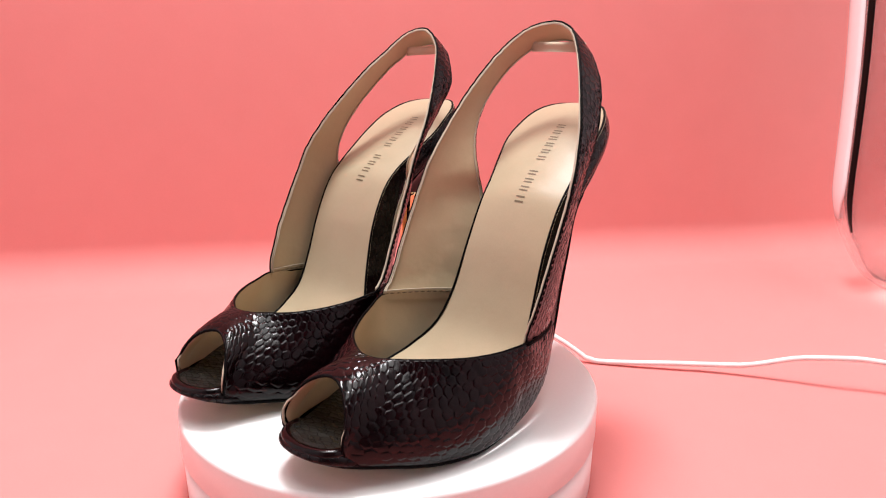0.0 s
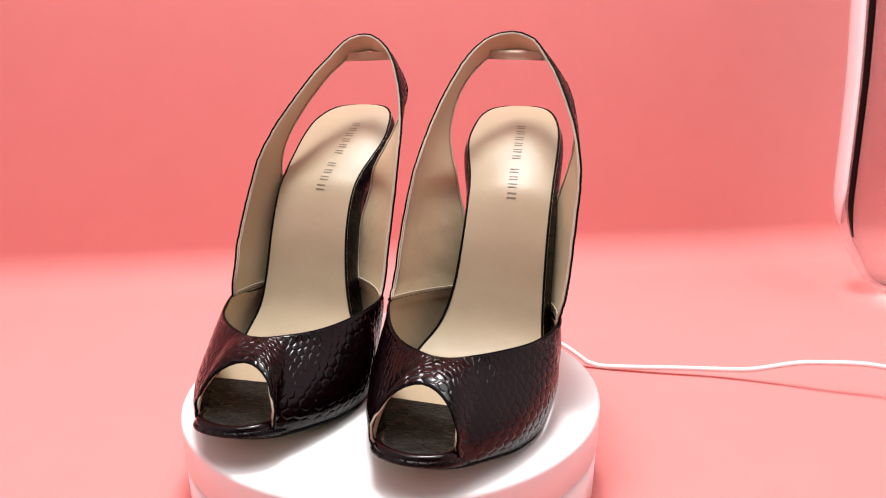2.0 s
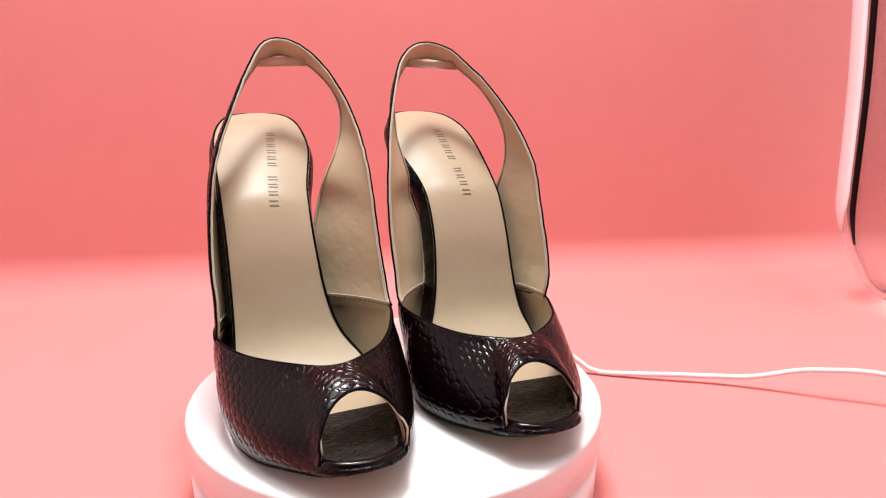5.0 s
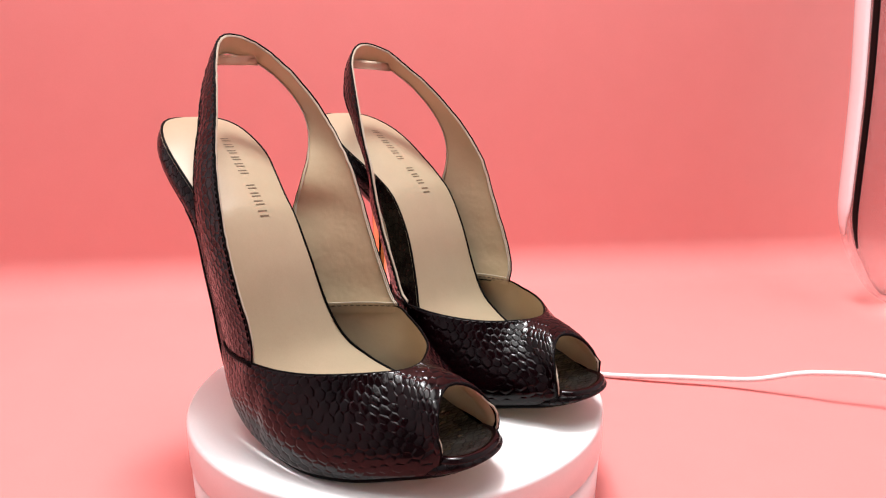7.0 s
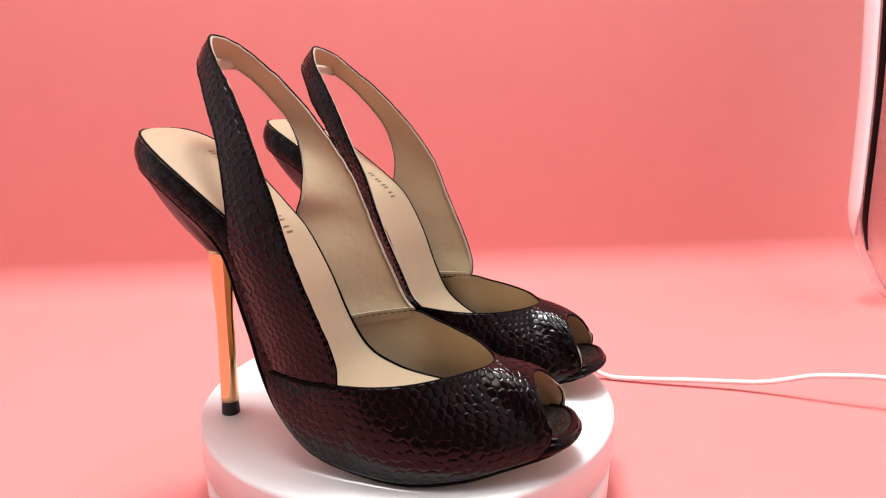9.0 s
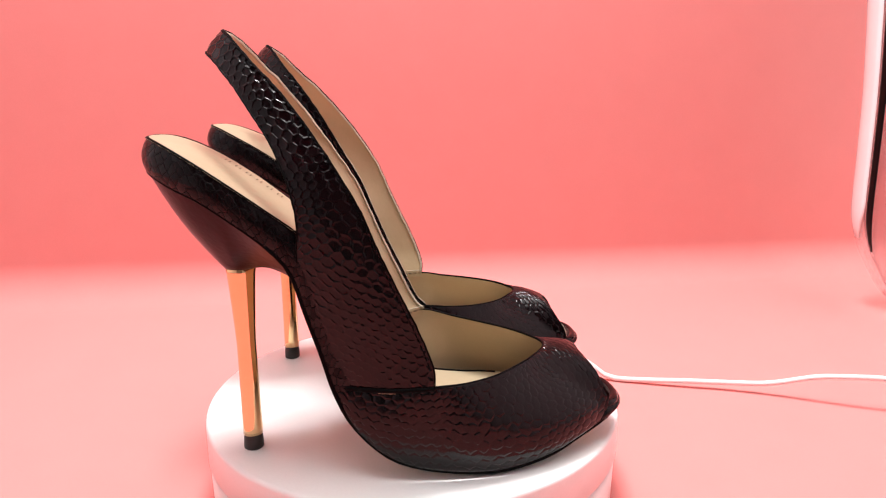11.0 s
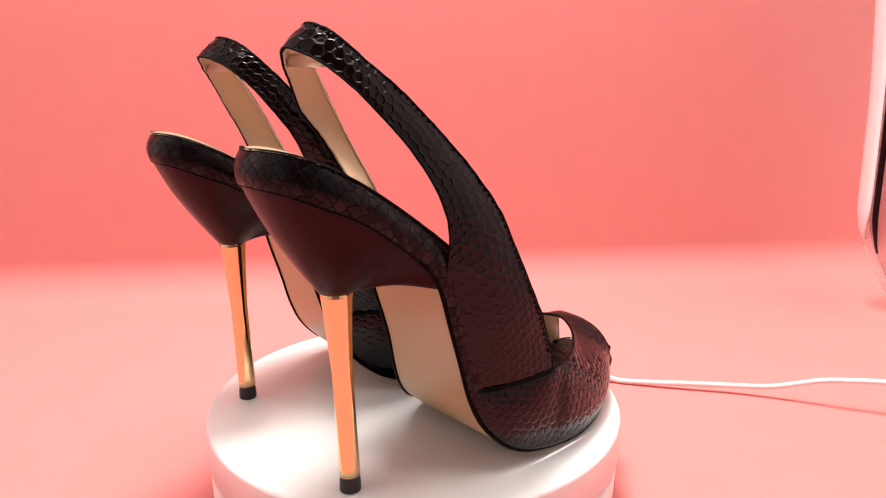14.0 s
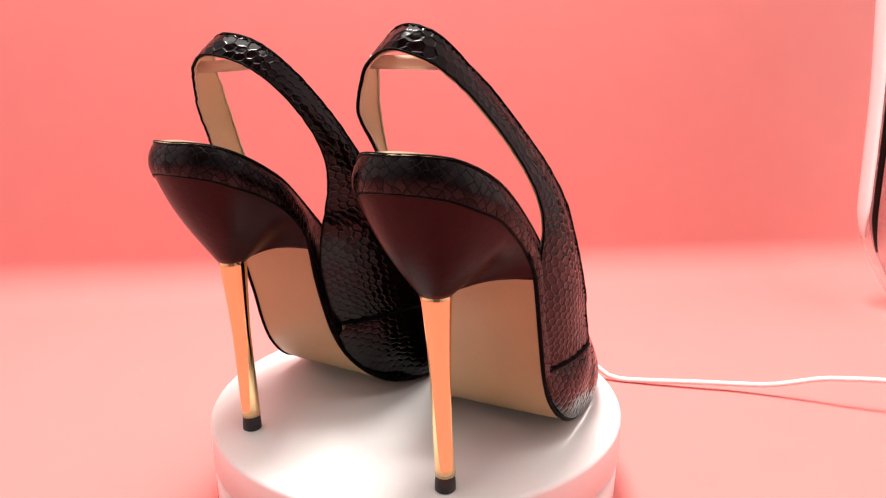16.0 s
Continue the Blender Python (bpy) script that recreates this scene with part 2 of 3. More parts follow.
def resample(rows, n, m):
    """The grid of points at n by m even steps, smoothly."""
    def one(a, n):
        q = np.concatenate([2 * a[:1] - a[1:2], a, 2 * a[-1:] - a[-2:-1]])
        at = np.linspace(0, len(a) - 1, n)
        k = np.minimum(at.astype(int), len(a) - 2)
        t = (at - k).reshape(-1, *[1] * (a.ndim - 1))
        p0, p1, p2, p3 = q[k], q[k + 1], q[k + 2], q[k + 3]
        return 0.5 * (2 * p1 + (p2 - p0) * t + (2 * p0 - 5 * p1 + 4 * p2 - p3) * t * t + (3 * p1 - p0 - 3 * p2 + p3) * t ** 3)
    a = one(np.array(rows, float), n)
    return one(a.swapaxes(0, 1), m).swapaxes(0, 1)


def scale_relief(u, v, wide, tall, deep, seed):
    """Height of embossed snake scales: staggered six-sided plates, domed, each leaning a little, narrow grooves between."""
    wob = 1.3 * np.sin(u * 0.11 + v * 0.05 + seed) + 0.7 * np.sin(v * 0.21 + u * 0.13 + 2 * seed)
    wub = 1.3 * np.sin(v * 0.13 + u * 0.06 + seed * 3) + 0.6 * np.sin(u * 0.27 + seed)
    x = (u + wob + 0.22 * np.sin(u * 0.9 + v * 0.7 + 1.3 * np.sin(v * 0.21))) / wide
    y = (v + wub + 0.25 * np.sin(v * 0.8 - u * 0.75 + 1.7 * np.sin(u * 0.17))) / tall
    ax, ay = x - np.round(x), y - np.round(y)
    bx, by = x - 0.5 - np.round(x - 0.5), y - 0.5 - np.round(y - 0.5)
    da, db = (ax * wide) ** 2 + (ay * tall) ** 2, (bx * wide) ** 2 + (by * tall) ** 2
    first = da < db
    cx, cy = np.where(first, ax, bx) * wide, np.where(first, ay, by) * tall
    far = math.hypot(wide, tall) / 2
    edge = np.minimum(np.abs(da - db) / (2 * far), wide / 2 - np.abs(cx))
    ix, iy = np.round(np.where(first, x, x - 0.5)), np.round(np.where(first, y, y - 0.5)) + 0.37 * first
    r1 = np.mod(np.sin(ix * 12.99 + iy * 78.23 + seed) * 43758.5, 1.0) - 0.5
    r2 = np.mod(np.sin(ix * 39.35 + iy * 11.14 + seed) * 24634.6, 1.0) - 0.5
    plate = 1 - np.exp(-(edge / 0.36) ** 2)
    dome = 0.3 * (1 - (cx * cx + cy * cy) / (far * far))
    return deep * (plate + dome + (r1 * cx + r2 * cy) * 0.55 * plate)


def sheet(rows, step, wide, tall, deep, seed, flip=False):
    """A leather skin over a grid of points (shoe units) with its scales standing out; returns mesh data."""
    a = np.array(rows, float)
    length = np.linalg.norm(np.diff(a, axis=0), axis=2).sum(0).mean()
    width = np.linalg.norm(np.diff(a, axis=1), axis=2).sum(1).max()
    n, m = int(length / step) + 2, int(width / step) + 2
    a = resample(a, n, m)
    along = np.concatenate([[0], np.cumsum(np.linalg.norm(np.diff(a, axis=0), axis=2).mean(1))])[:, None] * np.ones((1, m))
    across = np.concatenate([np.zeros((n, 1)), np.cumsum(np.linalg.norm(np.diff(a, axis=1), axis=2), 1)], 1)
    across = across - across.mean(1, keepdims=True)
    nn = np.cross(np.gradient(a, axis=0), np.gradient(a, axis=1))
    nn /= np.linalg.norm(nn, axis=2, keepdims=True) + 1e-9
    h = scale_relief(along, across, wide, tall, deep, seed)
    fade = np.minimum(np.minimum(np.arange(m), np.arange(m)[::-1]) / 3.0, 1.0)[None, :]
    a = a + nn * (h * fade)[..., None] * (1.0 if flip else -1.0)
    ids = np.arange(n * m).reshape(n, m)
    quads = np.stack([ids[:-1, :-1], ids[1:, :-1], ids[1:, 1:], ids[:-1, 1:]], 2).reshape(-1, 4)
    if flip:
        quads = quads[:, ::-1]
    me = bpy.data.meshes.new("skin")
    me.from_pydata((a.reshape(-1, 3) * U).tolist(), [], quads.tolist())
    uv = me.uv_layers.new(name="uv")
    flat_uv = np.stack([along.reshape(-1), across.reshape(-1)], 1)[quads.reshape(-1)]
    uv.data.foreach_set("uv", flat_uv.reshape(-1))
    me.polygons.foreach_set("use_smooth", [True] * len(me.polygons))
    me.update()
    return me


def skin(name, me, mat, parent, label):
    """Links a leather skin as one part of a shoe."""
    me.name = name
    me.materials.append(mat)
    ob = new(name, me)
    ob.parent = parent
    return tagged(ob, label)


def offset(rows, by):
    """The grid moved along its normals."""
    a = np.array(rows, float)
    du, dv = np.gradient(a, axis=0), np.gradient(a, axis=1)
    nn = np.cross(du, dv)
    nn /= np.linalg.norm(nn, axis=2, keepdims=True) + 1e-9
    return a + nn * by


def tube(points, radius, sides=8, closed=False, taper=None, unit=None):
    """A round cord through points, as a bmesh."""
    p = np.array(points, float) * (U if unit is None else unit)
    n = len(p)
    bm = bmesh.new()
    rings = []
    up = Vector((0.13, 0.21, 0.97))
    for i in range(n):
        d = Vector(p[(i + 1) % n] - p[i - 1]) if closed else Vector(p[min(i + 1, n - 1)] - p[max(i - 1, 0)])
        d.normalize()
        s = d.cross(up).normalized()
        w = s.cross(d)
        r = float(radius * (taper[i] if taper is not None else 1))
        rings.append([bm.verts.new(Vector(p[i]) + r * (math.cos(q) * s + math.sin(q) * w))
                      for q in [2 * math.pi * k / sides for k in range(sides)]])
    for i in range(n if closed else n - 1):
        a, b = rings[i], rings[(i + 1) % n]
        for k in range(sides):
            bm.faces.new((a[k], a[(k + 1) % sides], b[(k + 1) % sides], b[k]))
    if not closed:
        bm.faces.new(rings[0][::-1])
        bm.faces.new(rings[-1])
    return bm


def lathe(profile, sides=96, unit=1.0, close=False):
    """A turned body from (radius, height) points."""
    bm = bmesh.new()
    rings = []
    for r, z in profile:
        if r < 1e-7:
            rings.append([bm.verts.new((0, 0, z * unit))])
        else:
            rings.append([bm.verts.new((r * unit * math.cos(2 * math.pi * k / sides), r * unit * math.sin(2 * math.pi * k / sides), z * unit))
                          for k in range(sides)])
    for a, b in zip(rings, rings[1:]):
        for k in range(sides):
            k2 = (k + 1) % sides
            if len(a) == 1 and len(b) > 1:
                bm.faces.new((a[0], b[k2], b[k]))
            elif len(b) == 1 and len(a) > 1:
                bm.faces.new((a[k], a[k2], b[0]))
            elif len(a) > 1:
                bm.faces.new((a[k], a[k2], b[k2], b[k]))
    bmesh.ops.recalc_face_normals(bm, faces=bm.faces)
    return bm


def rounded(r0, z0, r1, z1, n=6):
    """A quarter round from (r0, z0) to (r1, z1), leaving r0 upright."""
    return [(r1 + (r0 - r1) * math.cos(q), z0 + (z1 - z0) * math.sin(q)) for q in np.linspace(0, math.pi / 2, n)]


# ---- the setting ----
FAR, BEND = 0.37, 0.042   # where the paper's wall stands, and the radius of its sweep


def paper_sheet():
    line = [(-1.35, 0.0)] + [(y, 0.0) for y in np.linspace(-1.2, FAR - BEND, 14)]
    line += [(FAR - BEND + BEND * math.sin(q), BEND - BEND * math.cos(q)) for q in np.linspace(0.08, math.pi / 2, 18)]
    line += [(FAR + 0.02 * k / 8, BEND + 0.17 * k) for k in range(1, 9)]
    xs = np.linspace(-0.9, 0.9, 21)
    bm = bmesh.new()
    vs = [[bm.verts.new((x, y + 0.10 * x, z)) for x in xs] for y, z in line]
    for i in range(len(line) - 1):
        for j in range(len(xs) - 1):
            bm.faces.new((vs[i][j], vs[i][j + 1], vs[i + 1][j + 1], vs[i + 1][j]))
    ob = part("backdrop", bm, PAPER)
    return tagged(ob, "coral pink seamless paper sweep, floor to wall", "paper backdrop", kind="structure")


paper_sheet()


def box(name, x0, x1, y0, y1, z0, z1, mat, label, category):
    bm = bmesh.new()
    bmesh.ops.create_cube(bm, size=1.0, matrix=Matrix.LocRotScale(((x0 + x1) / 2, (y0 + y1) / 2, (z0 + z1) / 2), None, (x1 - x0, y1 - y0, z1 - z0)))
    return tagged(part(name, bm, mat, smooth=False), label, category, kind="structure")


box("floor", -1.05, 1.05, -2.6, 2.1, -0.80, -0.75, ROOM, "grey studio floor under the paper", "floor")
box("wall_north", -0.95, 0.95, 2.0, 2.1, -0.75, 2.4, ROOM, "plain grey studio wall behind the paper", "wall")
box("wall_south", -0.95, 0.95, -2.6, -2.5, -0.75, 2.4, ROOM, "plain grey studio wall", "wall")
# side walls added close in and white: reflectors for the leather, and fill
box("bounce_wall_east", 0.95, 1.05, -2.6, 2.1, -0.75, 2.4, REFLECTOR_WHITE, "unseen plain white wall added beside the paper to bounce light", "wall")
box("bounce_wall_west", -1.05, -0.95, -2.6, 2.1, -0.75, 2.4, REFLECTOR_WHITE, "unseen plain white wall added beside the paper to bounce light", "wall")
box("ceiling", -1.05, 1.05, -2.6, 2.1, 2.4, 2.45, ROOM, "plain grey studio ceiling", "ceiling")

# ---- turntable ----
turntable = tagged(new("turntable"), "round white plastic motorised display turntable on the paper", "turntable")
part("base", lathe([(0, 0.0), (PLATTER - 0.004, 0.0)] + rounded(PLATTER - 0.0012, 0.002, PLATTER - 0.0006, 0.0285, 2)
                   + [(PLATTER - 0.0018, 0.0291), (0, 0.0291)], 160), WHITE, turntable)
platter = part("platter", lathe([(0, -0.0203), (PLATTER - 0.0016, -0.0203), (PLATTER, -0.0193)] + rounded(PLATTER, -0.0022, PLATTER - 0.0022, 0.0) + [(0.05, 0.0), (0, 0.0)], 160), WHITE, turntable)

# ---- shoes ----
# stations along the footbed: top edge x, z; bottom edge x, z; outer and inner half of the plan; rise of the middle
FOOTBED = (
    (-32.3, 129.8, -32.5, 118.5, 3.5, 4.5, 0.2), (-30.8, 129.9, -31, 118, -5, 12, 0.6), (-25.5, 128.8, -26.5, 116.5, -13, 19, 1.6), (-18, 125.6, -19, 113, -18.5, 23.5, 2.4),
    (-8, 120.2, -9, 108.6, -22.5, 25.2, 2.8), (3, 113, 2, 101.3, -24.3, 25.4, 3), (15, 104.4, 14, 91.8, -25, 22, 3.2),
    (26, 96, 22, 82, -25.4, 18.5, 3.2), (36, 86, 27, 66, -25.8, 17, 4), (46, 68, 32, 50, -26, 17, 3),
    (54, 46.5, 36, 36, -26.5, 19, 2), (61, 31.5, 42, 23, -27.5, 23, 1), (70, 22.5, 52, 12, -29.5, 29, 0.5),
    (80, 17.5, 63, 6, -31.5, 35, 0), (92, 15.2, 80, 2.5, -32.5, 39, 0), (105, 14.4, 100, 1.2, -32, 39.5, 0),
    (120, 14.6, 120, 3.4, -27, 34.5, 0), (135, 15.4, 135, 6.6, -19, 28.5, 0), (146, 16.3, 146.5, 9.4, -12.5, 23.5, 0),
    (151.4, 16.8, 151.9, 11.2, -9, 20, 0), (154.8, 16.9, 155.3, 12.2, -4.5, 15.5, 0), (156.6, 16.8, 157.1, 12.8, 0.5, 11, 0), (157.2, 16.7, 157.7, 13, 5.4, 6.2, 0))
BED = spline(FOOTBED, 110)

# the vamp: its topline and its lower line with the open toe, from the outer back corner round to the inner one
TOPLINE = ((37.5, -26.8, 37.6), (48, -29, 37.6), (60, -32.5, 38), (73, -35.8, 39.5), (86, -32.5, 39), (99, -26.5, 39.2), (112, -16.5, 40), (121, -6, 40.4), (124.5, 2.5, 40.6),
           (122, 12, 40.4), (113, 24.5, 40.2), (101, 33.5, 40.8), (88, 40, 42.2), (76, 43.8, 44), (64, 40, 43), (52, 31.5, 42), (40.5, 22.5, 40))
LOWLINE = ((37.2, -27, 35.6), (42.8, -29, 23.2), (52.5, -31.9, 13), (64, -33.5, 7), (80, -34.5, 3.8), (100, -33.8, 2.8), (120, -28.5, 4.8), (136, -20.5, 8.2), (148, -12.5, 11.5),
           (150.5, -11, 17.5), (148.8, -10, 24), (145.2, -6.3, 31), (141.8, -0.5, 35.2), (140, 6.3, 36.6), (141.8, 13, 35.2), (145.2, 18.8, 31), (148.8, 22.4, 24), (150.5, 23.4, 17.5),
           (149, 22.8, 11.5), (136, 29.5, 8.2), (120, 36.2, 4.8), (100, 41.2, 2.8), (80, 40, 3.8), (64, 33.5, 7), (52.5, 28.8, 13), (42.8, 23, 23.2), (38.2, 20.6, 35.6))
# which share of the way round belongs to which point
TOP_AT = (0, .05, .10, .155, .21, .27, .34, .42, .50, .58, .66, .73, .79, .845, .90, .95, 1)
LOW_AT = (0, .045, .09, .135, .19, .255, .315, .36, .40, .422, .442, .463, .482, .50, .518, .537, .558, .578, .60, .64, .685, .745, .81, .865, .91, .955, 1)

# the sling: front and back edge, from the outer seam over the heel to the inner seam
FRONT = ((73.5, -35.8, 39), (73.3, -36, 47), (66.7, -36.6, 64), (60.5, -36.3, 77), (53.6, -35.4, 92), (47.6, -33.9, 106), (38.4, -29.2, 121.5), (29, -22.8, 135), (19, -16, 147.5),
         (8.2, -8.5, 158.5), (1, -1.5, 166.5), (-3.2, 8, 169.8), (1, 17.5, 167.3), (7.5, 26, 160), (17, 32, 149), (27, 37, 135.5), (36, 40.3, 121), (45, 42, 106.5), (51, 43, 93),
         (58, 43.5, 77), (64.5, 43.8, 63.5), (71, 44, 50), (76, 44, 44.3))
BACK = ((37.8, -26, 37.2), (35.2, -26.4, 46), (30.2, -26.7, 64), (25.5, -26.6, 80), (24.6, -27.6, 89), (25.4, -29.2, 99), (24.2, -29.6, 108.5), (21.2, -28.2, 118), (17, -25.2, 127.5),
        (9.5, -20, 139), (2.3, -13.2, 149), (-5.5, -4, 157.5), (-10.8, 8, 161.6), (-5.5, 20.5, 158), (2.3, 29, 149.5), (9, 34, 140), (17, 34.5, 129), (22, 33, 119), (25.5, 29.5, 109),
        (27, 25.5, 99), (25, 24, 89), (28.5, 19.5, 72), (34.8, 19.2, 50), (40, 21, 41))
FRONT_AT = (0, .03, .085, .125, .17, .21, .26, .31, .36, .415, .46, .50, .54, .585, .64, .69, .74, .79, .83, .875, .915, .955, 1)
BACK_AT = (0, .03, .085, .135, .165, .20, .235, .27, .30, .355, .405, .455, .50, .555, .615, .66, .71, .745, .785, .82, .855, .90, .96, 1)


def timed(points, at, n):
    """Points of a smooth curve at even steps of the given shares."""
    p, at = np.array(points, float), np.array(at, float)
    q, qa = np.vstack([2 * p[0] - p[1], p, 2 * p[-1] - p[-2]]), np.concatenate([[2 * at[0] - at[1]], at, [2 * at[-1] - at[-2]]])
    out = []
    for t in np.linspace(0, 1, n):
        k = min(max(int(np.searchsorted(at, t, side="right")) - 1, 0), len(p) - 2) + 1
        h = qa[k + 1] - qa[k]
        s = (t - qa[k]) / h
        m0 = (q[k + 1] - q[k - 1]) / (qa[k + 1] - qa[k - 1]) * h
        m1 = (q[k + 2] - q[k]) / (qa[k + 2] - qa[k]) * h
        out.append((2 * s ** 3 - 3 * s * s + 1) * q[k] + (s ** 3 - 2 * s * s + s) * m0 + (3 * s * s - 2 * s ** 3) * q[k + 1] + (s ** 3 - s * s) * m1)
    return np.array(out)


def tuck(x):
    """How far the footbed's top draws in under the vamp."""
    return 5.0 * min(max((x - 70) / 25, 0), 1) * min(max((154 - x) / 12, 0), 1)


def bed_section(s, share, side_drop=0.0):
    """A point of the footbed's top: station s, share 0 (outer edge) to 1 (inner edge)."""
    xt, zt, _, _, yo, yi, rise = s
    yo, yi = yo + tuck(xt), yi - tuck(xt)
    return (xt, yo + (yi - yo) * share, zt + rise * (1 - (2 * share - 1) ** 2))


def dashes(points, length, gap, radius):
    """A row of short threads along a line, as one bmesh."""
    p = np.array(points, float)
    run = np.concatenate([[0], np.cumsum(np.linalg.norm(np.diff(p, axis=0), axis=1))])
    bm = bmesh.new()
    at = 0.0
    while at + length < run[-1]:
        ends = [Vector([float(np.interp(at + d, run, p[:, k])) * U for k in range(3)]) for d in (0.0, length / 2, length)]
        way = (ends[2] - ends[0]).normalized()
        s = way.cross(Vector((0.2, 0.3, 0.93))).normalized()
        w = s.cross(way)
        rings = [[bm.verts.new(e + radius * q * (math.cos(c) * s + math.sin(c) * w)) for c in (0, 1.57, 3.14, 4.71)] for e, q in zip(ends, (0.5, 1.0, 0.5))]
        for a, b in zip(rings, rings[1:]):
            for k in range(4):
                bm.faces.new((a[k], a[(k + 1) % 4], b[(k + 1) % 4], b[k]))
        at += length + gap
    return bm


def make_shoe(label, mirrored, lean, wide, seat, pin_y, mark_y, mark_lean):
    """One open-toed slingback, its heel tip at the origin and its toe along x."""
    shoe = tagged(new("slingback_shoe"), label, "high-heeled shoe", group="pair of shoes")
    sign = -1.0 if mirrored else 1.0

    def fix(points, lean=lean, back=False):
        a = np.array(points, float)
        k = np.clip((a[..., 2] - 60) / 85, 0, 1)
        w = 0.2 * np.clip((a[..., 2] - 40) / 15, 0, 1) + 0.75 * k * k * (3 - 2 * k) - 0.15 * np.clip((a[..., 2] - 140) / 30, 0, 1) ** 2
        v = np.interp(a[..., 2], (40, 50, 95, 170), (0.0, 0.5, 1.0, 0.8))
        if back:
            k = np.clip((a[..., 2] - 84) / 60, 0, 1)
            w = 0.95 * k * k * (3 - 2 * k) - 0.15 * np.clip((a[..., 2] - 140) / 30, 0, 1) ** 2
            v = np.interp(a[..., 2], (84, 120, 170), (0.0, 0.85, 0.8))
        a[..., 1] += w * lean + v * wide * np.tanh((a[..., 1] - 7) / 10)
        a[..., 0] = np.where((a[..., 0] < 0) & (a[..., 2] > 90), a[..., 0] * seat, a[..., 0])
        return a * np.array((1, sign, 1))

    def plain(points):
        a = np.array(points, float)
        a[..., 0] = np.where((a[..., 0] < 0) & (a[..., 2] > 79), a[..., 0] * (1 + (seat - 1) * np.clip((a[..., 2] - 79) / 25, 0, 1)), a[..., 0])
        return a * np.array((1, sign, 1))

    def flat(name, rows, mat, lab="", parent=shoe, flip=False):
        return part(name, grid(rows, flip != mirrored), mat, parent, lab)

    # insole, in leather to the ball and in snake skin under the toes
    shares = [0.5 - 0.5 * math.cos(math.pi * k / 24) for k in range(25)]
    bed = [[bed_section(s, h) for h in shares] for s in BED]
    cut = next(i for i, s in enumerate(BED) if s[0] > 112)
    insole = flat("insole", plain(bed[:cut + 1]), INSOLE, "satin beige leather insole", flip=True)
    flat("toe_footbed", plain(bed[cut:]), SNAKE_BED, "dark snake-embossed leather under the toes", flip=True)
    # edge of the footbed, rolled outward
    loop_t = np.array([(q[0], q[4] + tuck(q[0]), q[1]) for q in BED[::-1]] + [(q[0], q[5] - tuck(q[0]), q[1]) for q in BED])
    loop_b = np.array([(q[2], q[4], q[3]) for q in BED[::-1]] + [(q[2], q[5], q[3]) for q in BED])
    d = np.roll(loop_t, -1, 0) - np.roll(loop_t, 1, 0)
    out = np.stack([d[:, 1], -d[:, 0], 0 * d[:, 0]], 1)
    out = -out / (np.linalg.norm(out, axis=1, keepdims=True) + 1e-6)
    if (out * (loop_t - np.array((60, 3, 0)))).sum() < 0:
        out = -out
    bulge = (1.3 + 0.7 * np.clip((loop_t[:, 0] - 135) / 20, 0, 1))[:, None]
    rows = [[t + (q - t) * k + o * (w * 1.7 * math.sin(math.pi * (0.02 + 0.92 * k)) ** 0.8 - 0.9 * (1 - k)) for k in np.linspace(0, 1, 11)] for t, q, o, w in zip(loop_t, loop_b, out, bulge)]
    part("rand", grid(plain(rows), mirrored, closed=True), SNAKE_RAND, shoe, "black snake-embossed leather edge")
    nb = len(BED)
    rim = np.array([r[0] for r in rows])[nb - cut:nb + cut]
    part("piping", tube(plain(rim)[::2], 0.0007, 6), BINDING, shoe, "thin black rolled edge")
    lo = [p for p in loop_t[:nb][::-1] if p[0] > 145]
    hi = [p for p in loop_t[nb:] if p[0] > 145]
    roll = spline(np.array(lo + hi[::-1]) + np.array((0.2, 0, -1.5)), 40)
    bm = tube(plain(roll), 2.1 * U, 14)
    uv = bm.loops.layers.uv.new("uv")
    for f in bm.faces:
        for loop in f.loops:
            loop[uv].uv = (loop.vert.co.y / U, loop.vert.co.z / U * 1.5 + loop.vert.co.x / U)
    part("toe_roll", bm, SNAKE, shoe, "rolled black leather toe edge")
    # outsole, from under the heel's breast to the toe
    first = next(i for i, s in enumerate(BED) if s[2] > 12)
    under = [[(s[2], s[4] + 0.6 + (s[5] - s[4] - 1.2) * h, s[3] - 0.25 + 0.5 * abs(2 * h - 1) ** 6) for h in shares] for s in BED[first:]]
    flat("outsole", plain(under), OUTSOLE, "smooth tan leather outsole")
    edge = [(s[2], s[4] - 0.4, s[3] + 0.4) for s in BED[first:]] + [(s[2], s[5] + 0.4, s[3] + 0.4) for s in BED[first:]][::-1]
    part("welt", tube(plain(edge)[::2], 0.0010, 8), BINDING, shoe, "black sole edge")

    # vamp
    n = 121
    top, low = timed(TOPLINE, TOP_AT, n), timed(LOWLINE, LOW_AT, n)
    rows = []
    for k in range(n):
        a, b, t = top[k], low[k], k / (n - 1)
        span = np.linalg.norm(b - a)
        toe = math.exp(-((t - 0.5) / 0.085) ** 2)
        radial = np.array((b[0] - a[0], b[1] - a[1], 0.0))
        radial /= np.linalg.norm(radial) + 1e-6
        side = np.array((0.0, -1.0 if t < 0.5 else 1.0, 0.0))
        away = radial * max(toe, 0.35) + side * (1 - max(toe, 0.35))
        c1 = a + away * span * (0.13 + 0.20 * toe) + np.array((0, 0, span * (-0.22 + 0.24 * toe)))
        c2 = b + away * span * (0.15 - 0.43 * toe) + np.array((0, 0, span * (0.36 - 0.20 * toe)))
